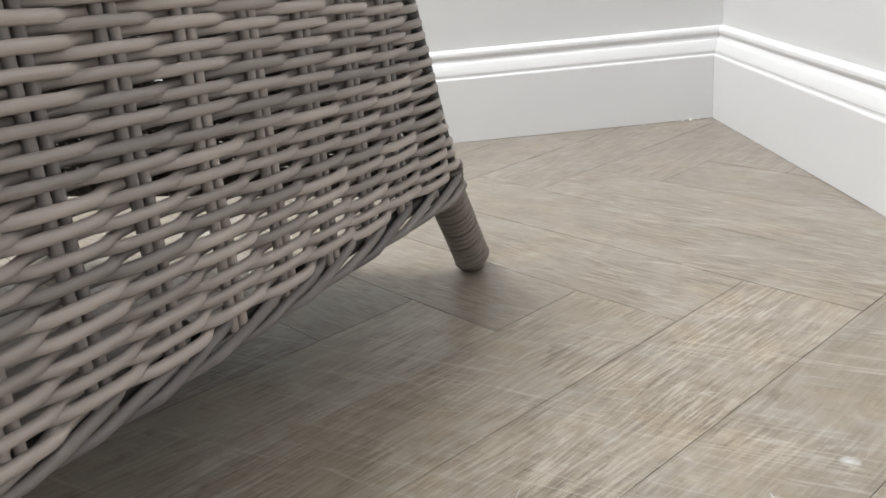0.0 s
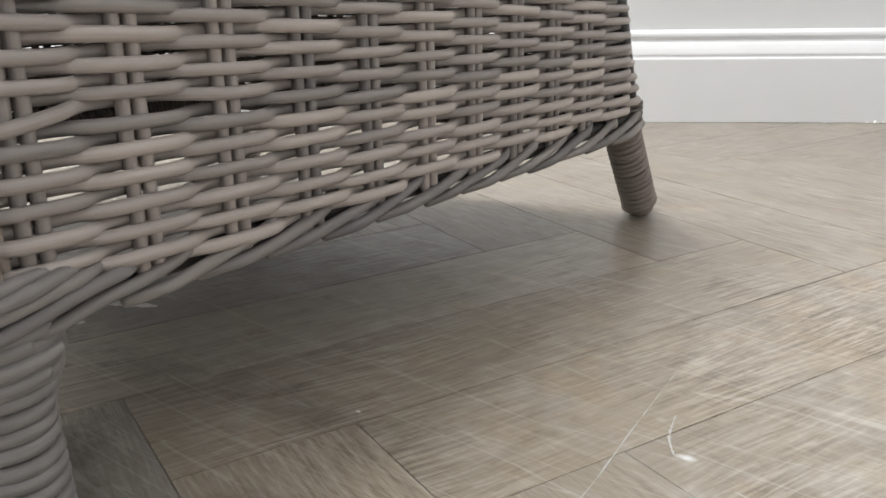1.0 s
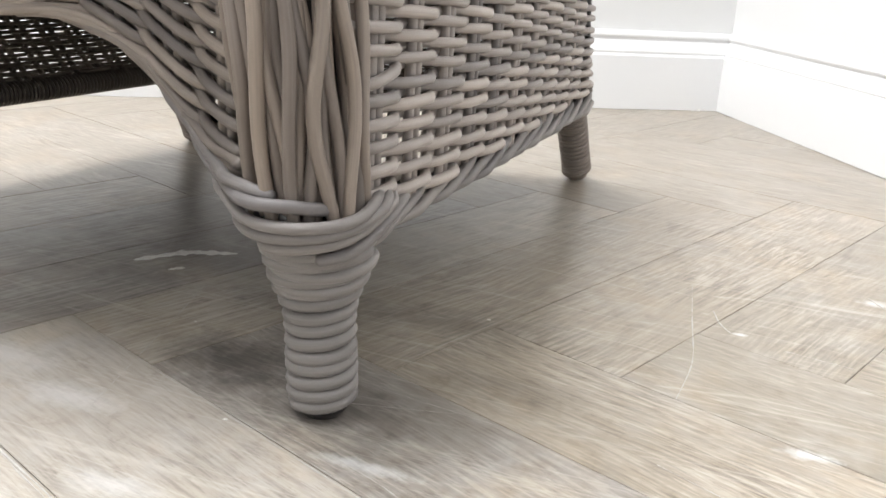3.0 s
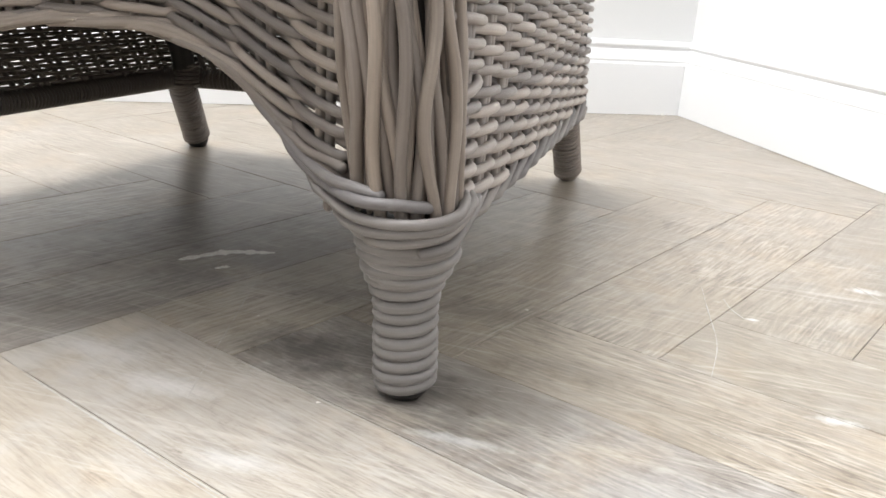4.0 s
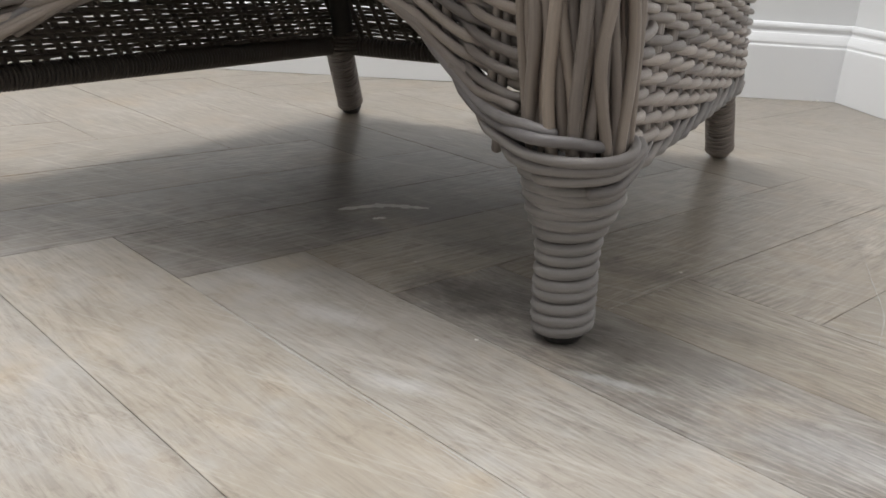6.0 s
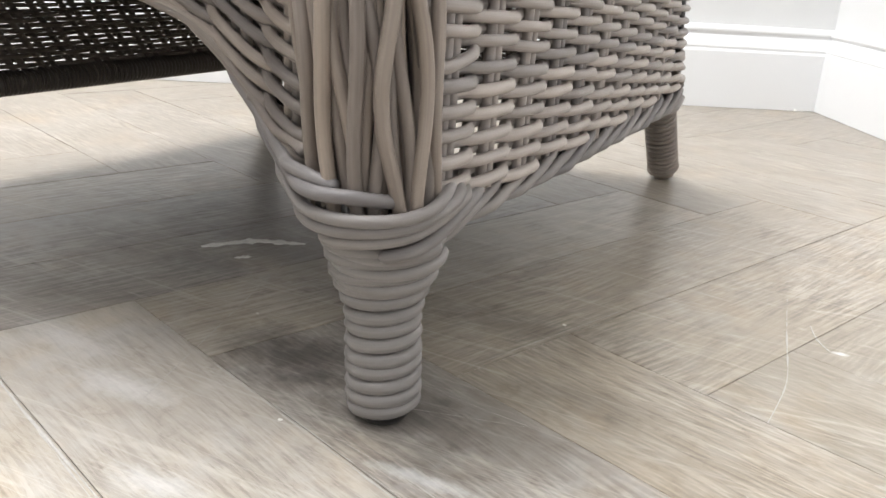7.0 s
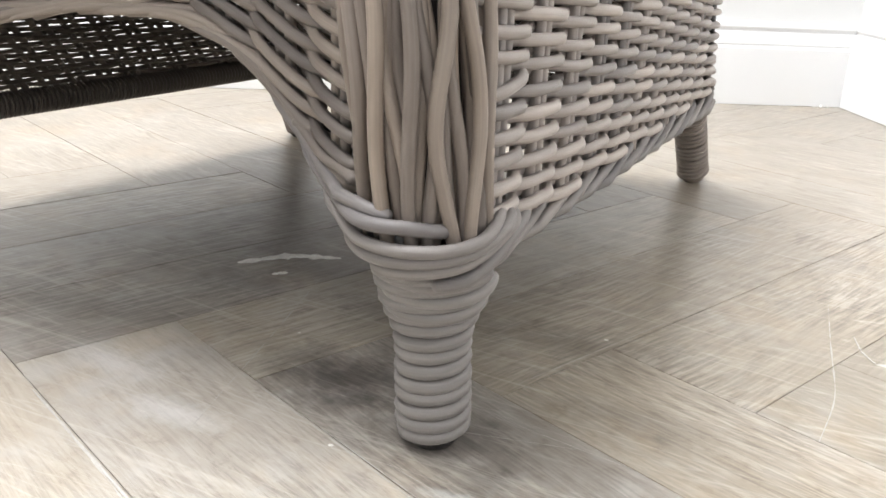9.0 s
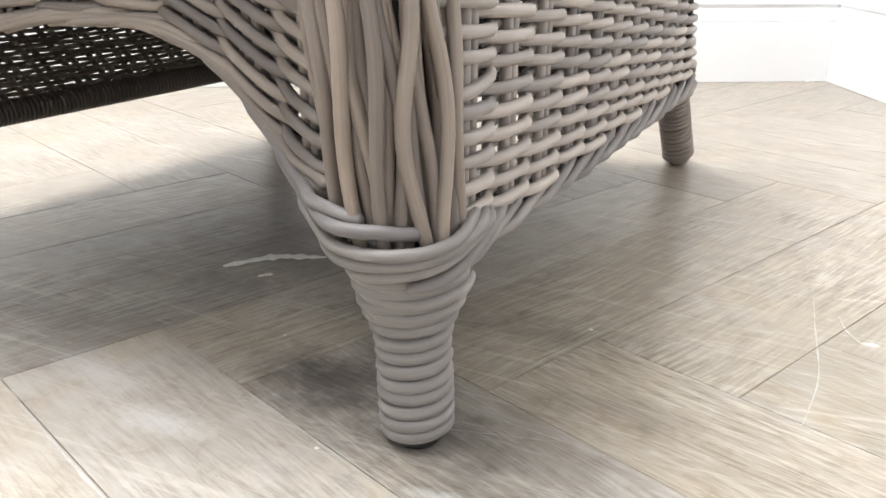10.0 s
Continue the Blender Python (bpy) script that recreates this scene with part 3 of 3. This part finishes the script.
corner_post((0.0009, -0.0140), -0.10, radians(160), radians(388), 17, 11)
corner_post((FRONT_LEFT.x, FRONT_LEFT.y - 0.014), 0.10, radians(150), radians(375), 18, 8)
for c, z0 in ((1, 0.098), (2, 0.094)):
    (ax, ay), (bx, by) = shell_corners(z0)[c], shell_corners(SHELL_TOP)[c]
    inx, iny = ((-0.012, -0.012), (0.014, -0.012))[c - 1]
    pole = strand("rear_pole", [(ax + inx, ay + iny, z0), ((ax + bx) / 2 + inx, (ay + by) / 2 + iny, (z0 + SHELL_TOP) / 2), (bx + inx, by + iny, SHELL_TOP)], 0.0125, POLE, chair, "dark brown rear pole", 14)
    low_end = np.linspace((ax + inx, ay + iny, z0 - 0.012), (ax + inx, ay + iny, z0 + 0.014), 12)
    strand("pole_wrapping", coil(low_end, np.full(12, 0.0138), 0.0044, 0, 18), 0.0023, INNER_WICKER, pole, "dark rattan wound round the foot of the pole", 6)

# front apron with its arch
apron_pts = [(x, apron_y(x) + 0.012, SHELL_TOP - 0.01) for x in np.linspace(-0.03, -0.47, 24)]
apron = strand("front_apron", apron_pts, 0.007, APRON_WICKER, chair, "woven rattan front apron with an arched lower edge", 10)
row = 0
z = 0.119
while z < SHELL_TOP:
    xs = np.arange(-0.026, -0.475, -0.0045)
    hold = min(1.0, max(0.0, (SHELL_TOP - z) / 0.21))
    edge = np.array([arch(v) for v in xs])
    gentle = 0.089 * (1 - np.cos(math.pi * np.clip((-xs - 0.028) / 0.165, 0, 1))) / 2
    zz = z + 0.66 * hold * np.where(xs > -0.17, gentle, np.minimum(gentle, edge - 0.112))
    keep = zz > edge + 0.004
    s = -xs
    wave = np.tanh(1.6 * np.cos(math.pi * (s - 0.050) / 0.047 + (math.pi if row % 2 else 0))) / math.tanh(1.6) * 0.0050
    pts = np.column_stack([xs, [apron_y(v) for v in xs] - wave, zz + row_noise(row + 50, s, 0.0007)])
    right = keep & (xs > -0.17)
    left = keep & (xs < -0.17)
    if keep.all() or (keep[xs < -0.1].all() and z > 0.17):
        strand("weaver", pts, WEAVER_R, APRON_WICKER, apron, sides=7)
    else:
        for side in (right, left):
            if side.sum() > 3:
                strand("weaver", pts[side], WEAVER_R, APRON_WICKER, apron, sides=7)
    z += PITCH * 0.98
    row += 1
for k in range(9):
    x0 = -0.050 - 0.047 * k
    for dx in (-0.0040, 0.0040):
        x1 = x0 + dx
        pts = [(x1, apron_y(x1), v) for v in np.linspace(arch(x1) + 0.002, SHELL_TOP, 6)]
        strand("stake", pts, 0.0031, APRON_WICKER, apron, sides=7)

# plaited border: along the arch, round the post and down the side to the rear leg
route = []
for x in np.linspace(-0.455, -0.064, 60):
    slope = (arch(x + 0.002) - arch(x - 0.002)) / 0.004
    steep = math.sqrt(1 + slope * slope)
    lift = 0.0055
    route.append((x - lift * slope / steep, apron_y(x) - 0.002, arch(x) + lift / steep))
for a in np.linspace(radians(205), radians(352), 14):
    share = (a - radians(205)) / radians(147)
    route.append((0.002 + 0.0315 * math.cos(a), -0.0115 + 0.0325 * math.sin(a), 0.1205 - 0.0105 * share))
for y in np.linspace(0.035, 0.560, 50):
    share = (y - 0.035) / 0.525
    route.append((0.0215 - 0.007 * share, y, 0.1085 - 0.0105 * share))
route = np.array(route)
for _ in range(6):
    route[1:-1] = 0.25 * route[:-2] + 0.5 * route[1:-1] + 0.25 * route[2:]
run = np.concatenate([[0], np.cumsum(np.linalg.norm(np.diff(route, axis=0), axis=1))])
s = np.linspace(0, run[-1], 320)
mid = np.stack([np.interp(s, run, route[:, k]) for k in range(3)], axis=1)
d = np.gradient(mid, axis=0)
d /= np.linalg.norm(d, axis=1)[:, None]
side = np.cross(d, (0, 0, 1.0))
side /= np.linalg.norm(side, axis=1)[:, None]
upward = np.cross(side, d)
near = np.hypot(mid[:, 0] - 0.001, mid[:, 1] + 0.0115)
at_post = np.clip((0.066 - near) / 0.030, 0, 1)
on_arch = np.clip((mid[:, 2] - 0.122) / 0.045, 0, 1)
tall = 0.0104 + 0.0030 * at_post - 0.0054 * on_arch + 0.0042 * np.clip(mid[:, 1] / 0.55, 0, 1)      # half the height of the border
border = strand("plaited_border", mid - side * 0.0075, 0.0068 - 0.0030 * on_arch, POLE, chair, "plaited rattan border along the lower edge", 8)
bend = float(s[np.argmax(at_post)]) + 0.045               # past here the border runs along the side
start, k = -0.150, 0
while start < s[-1] - 0.02:
    rng = np.random.RandomState(70 + k)
    begin = start + rng.uniform(-0.003, 0.003)
    past = min(1.0, max(0.0, (start - bend + 0.07) / 0.12))
    long = (0.152 - 0.053 * past) * rng.uniform(0.95, 1.06)
    f = (s - begin) / long
    pick = (f >= 0) & (f <= 1)
    if pick.sum() > 6:
        f = f[pick]
        free = 1 - at_post[pick]
        climb = (1 - free) * np.minimum(1.0, f / 0.88) + free * (0.74 * f + 0.26 * f ** 4)
        level = (2 * climb - 1) * tall[pick] + 0.0006 * np.sin(s[pick] * 70 + k)
        # it comes from under the edge, runs outside and hooks in behind the next stake
        ahead = -0.0050 + 0.0090 * np.minimum(1.0, np.sin(math.pi * (f + 0.09 * (1 - f) * at_post[pick])) * 1.6) + rng.uniform(-0.0008, 0.0008)
        ahead += 0.30 * level * at_post[pick] - 0.0022 * f * free - 0.0040 * f ** 8 * free
        pts = mid[pick] + side[pick] * ahead[:, None] + upward[pick] * level[:, None]
        wide = rng.uniform(0.0031, 0.0035) * (1.0 - 0.16 * on_arch[pick] - 0.04 * at_post[pick])
        strand("border_strand", pts, wide, APRON_WICKER if on_arch[pick].mean() > 0.55 else BORDER_WICKER, border, sides=9)
    start += 0.035 + 0.0075 * past
    k += 1

# woven seat deck that closes the top
deck = [Vector((x, y, 0)) for x, y in shell_corners(SHELL_TOP)]
box_corners = [deck[3] + Vector((0.01, -0.01, 0)), deck[0] + Vector((0, -0.01, 0)), deck[1], deck[2]]
seat = box("seat_deck", box_corners, SHELL_TOP, SHELL_TOP + 0.014, WICKER, kind="", parent=chair)
tagged(seat, "woven rattan seat deck")
rim_xy, _, _ = rounded_path([(c.x, c.y) for c in (box_corners + box_corners[:1])], 0.02, 0.01)
strand("seat_rim", np.column_stack([rim_xy, np.full(len(rim_xy), SHELL_TOP + 0.006)]), 0.009, WICKER, seat, sides=10)
for k in range(56):
    h = (k + 0.5) / 56
    a = box_corners[0].lerp(box_corners[3], h)
    b = box_corners[1].lerp(box_corners[2], h)
    pts = [(*a.lerp(b, q).xy, SHELL_TOP + 0.0148 + 0.0022 * math.cos(q * 38 + k * math.pi)) for q in np.linspace(0.01, 0.99, 60)]
    strand("seat_weaver", pts, 0.0032, WICKER, seat, sides=6)

# ---- marks on the floor ----
PLANK_TURN = radians(69.0)
BU = Vector((math.cos(PLANK_TURN), math.sin(PLANK_TURN), 0))
BV = Vector((-math.sin(PLANK_TURN), math.cos(PLANK_TURN), 0))


def on_floor(u, v, z=0.0):
    p = BU * u + BV * v
    return (p.x, p.y, z)


def smear_line(name, points, radius, material, flat, parent=None, seed=1):
    """A thin raised line of paint, a scratch or a pale board edge lying on the boards."""
    rng = np.random.RandomState(seed)
    p = np.array(points)
    t = np.linspace(0, len(p) - 1, 16 * (len(p) - 1) + 1)
    q = np.column_stack([np.interp(t, range(len(p)), p[:, k]) for k in range(3)])
    for _ in range(40):
        q[1:-1] = 0.25 * q[:-2] + 0.5 * q[1:-1] + 0.25 * q[2:]
    taper = np.sin(np.linspace(0.15, math.pi - 0.15, len(q))) ** 0.4
    r = radius * taper * (rng.uniform(0.05, 1.3, len(q)) * 0.62 if parent else (0.85 + 0.35 * np.sin(np.arange(len(q)) * 0.45 + seed) * np.sin(np.arange(len(q)) * 0.17)) * rng.uniform(0.85, 1.15, len(q)))
    v, f, _ = tube(q, r, 6)
    v[:, 2] = v[:, 2] * flat
    return mesh_object(name, v.tolist(), f, material, parent)


spill = smear_line("paint_stain", [on_floor(0.050, 0.276), on_floor(0.072, 0.272), on_floor(0.092, 0.266), on_floor(0.103, 0.254), on_floor(0.117, 0.240)], 0.0058, PAINT_SPILL, 0.05, seed=5)
tagged(spill, "streak of dried white paint on the parquet under the armchair", "paint stain")
drop = smear_line("paint_drip", [on_floor(0.058, 0.241), on_floor(0.064, 0.240), on_floor(0.068, 0.237)], 0.0030, PAINT_SPILL, 0.07, seed=6)
tagged(drop, "small drip of dried white paint beside the streak", "paint stain")
# scratches, pale joint edges near u -0.136 and -0.037, painted edge highlight at v 0.013
for k, (pts, wide) in enumerate([([(-0.089, 0.082), (0.0, 0.150), (0.084, 0.216)], 0.0006), ([(0.349, -0.041), (0.275, -0.079), (0.217, -0.111), (0.163, -0.127)], 0.0009),
                                 ([(0.310, -0.078), (0.290, -0.092), (0.280, -0.106)], 0.0016), ([(0.280, -0.144), (0.288, -0.186)], 0.0009),
                                 ([(0.430, -0.149), (0.406, -0.178)], 0.0018), ([(0.092, -0.155), (0.086, -0.236)], 0.0008), ([(0.014, 0.004), (0.055, -0.052)], 0.0005),
                                 ([(-0.1358, 0.17), (-0.1360, 0.026), (-0.1356, -0.20)], 0.0013), ([(-0.134, 0.19), (-0.1385, 0.026), (-0.138, -0.06)], 0.0008), ([(-0.035, 0.06), (-0.034, -0.06)], 0.0006), ([(0.078, 0.0135), (0.236, 0.0125)], 0.0006), ([(-0.0368, 0.10), (-0.0366, 0.0), (-0.0368, -0.20)], 0.0012), ([(-0.028, -0.004), (-0.020, -0.07), (-0.030, -0.12)], 0.0005), ([(0.045, -0.005), (0.062, -0.075)], 0.0005)]):
    smear_line("scratch", [on_floor(*q) for q in pts], wide, SCUFF_AND_EDGE, 0.25, floor, 20 + k)

for k, (x, y, size) in enumerate([(0.0426, 0.1651, 0.0010), (-0.0386, -0.0285, 0.0011), (-0.1289, 0.0690, 0.0008)]):
    bm = bmesh.new()
    bmesh.ops.create_icosphere(bm, subdivisions=2, radius=size)
    rng = random.Random(40 + k)
    for v in bm.verts:
        v.co = Vector((x, y, size * 0.3)) + Vector((v.co.x * 1.3, v.co.y, v.co.z * 0.4)) * rng.uniform(0.75, 1.2)
    me = bpy.data.meshes.new("paint_fleck")
    bm.to_mesh(me)
    bm.free()
    me.materials.append(PAINT_SPILL)
    tagged(new("paint_fleck", me), "tiny fleck of dried white paint on the parquet", "paint stain", group="paint flecks on the floor")

# ---- parquet, laid in herringbone ----
PW, PL, U0, V0 = 0.0990, 0.515, -0.035, 0.108


def plank_mesh(board):
    gap, edge, deep = 0.00026, 0.00042, 0.0055
    me = bpy.data.meshes.new("plank")
    verts, faces = [], []
    for inset, zz in ((gap, -deep), (gap, -edge * 0.4), (gap + edge, 0.0)):
        for sx, sy in ((-1, -1), (1, -1), (1, 1), (-1, 1)):
            verts.append((sx * (PL / 2 - inset), sy * (PW / 2 - inset), zz))
    for k in range(2):
        for j in range(4):
            j2 = (j + 1) % 4
            faces.append((k * 4 + j, k * 4 + j2, k * 4 + 4 + j2, k * 4 + 4 + j))
    faces.append((8, 9, 10, 11))
    me.from_pydata(verts, [], faces)
    me.materials.append(board)
    return me


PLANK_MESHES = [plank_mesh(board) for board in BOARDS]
# tones of the boards round the chair, some with painted light or shade: (way, row) to tone
# B -1 is toned as if lit, B -2 and -3 also deepen the chair's shade
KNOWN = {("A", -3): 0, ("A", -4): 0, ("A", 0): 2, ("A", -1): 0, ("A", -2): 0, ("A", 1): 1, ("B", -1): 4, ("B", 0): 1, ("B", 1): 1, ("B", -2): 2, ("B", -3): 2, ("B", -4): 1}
plank_rng = random.Random(4)


def lay(u0, u1, v0, v1, along_u, column, row):
    p = BU * ((u0 + u1) / 2) + BV * ((v0 + v1) / 2)
    q = p - CORNER
    a, b = -q.dot(E1), q.dot(E2)
    if not (-0.3 < a < WIDE + 0.3 and -0.3 < b < DEEP + 0.3):
        return
    turn = (69.0 if along_u else 159.0) + (180 if plank_rng.random() < 0.5 else 0)
    place = pose(p.x, p.y, plank_rng.uniform(-0.0002, 0.0), 0, 0, turn)
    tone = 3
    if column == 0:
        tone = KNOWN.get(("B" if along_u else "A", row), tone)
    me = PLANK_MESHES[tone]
    if not (0.28 < a < WIDE - 0.28 and 0.28 < b < DEEP - 0.28):
        # sawn off where it meets a wall
        bm = bmesh.new()
        bm.from_mesh(me)
        bm.transform(place)
        for co, no in ((room(0.006, 0), E1), (room(WIDE - 0.006, 0), -E1), (room(0, 0.006), -E2), (room(0, DEEP - 0.006), E2)):
            bmesh.ops.bisect_plane(bm, geom=bm.verts[:] + bm.edges[:] + bm.faces[:], plane_co=co, plane_no=no, clear_outer=True)
        if not bm.faces:
            bm.free()
            return
        bm.transform(place.inverted())
        me = bpy.data.meshes.new("plank")
        bm.to_mesh(me)
        me.materials.append(BOARDS[tone])
        bm.free()
    ob = new("plank", me)
    ob.matrix_world = place
    ob.parent = floor


for m in range(-7, 8):
    for j in range(-40, 41):
        du, dv = m * (PL + PW), m * (PL - PW)
        ua, top = U0 + j * PW + du, V0 - j * PW + dv
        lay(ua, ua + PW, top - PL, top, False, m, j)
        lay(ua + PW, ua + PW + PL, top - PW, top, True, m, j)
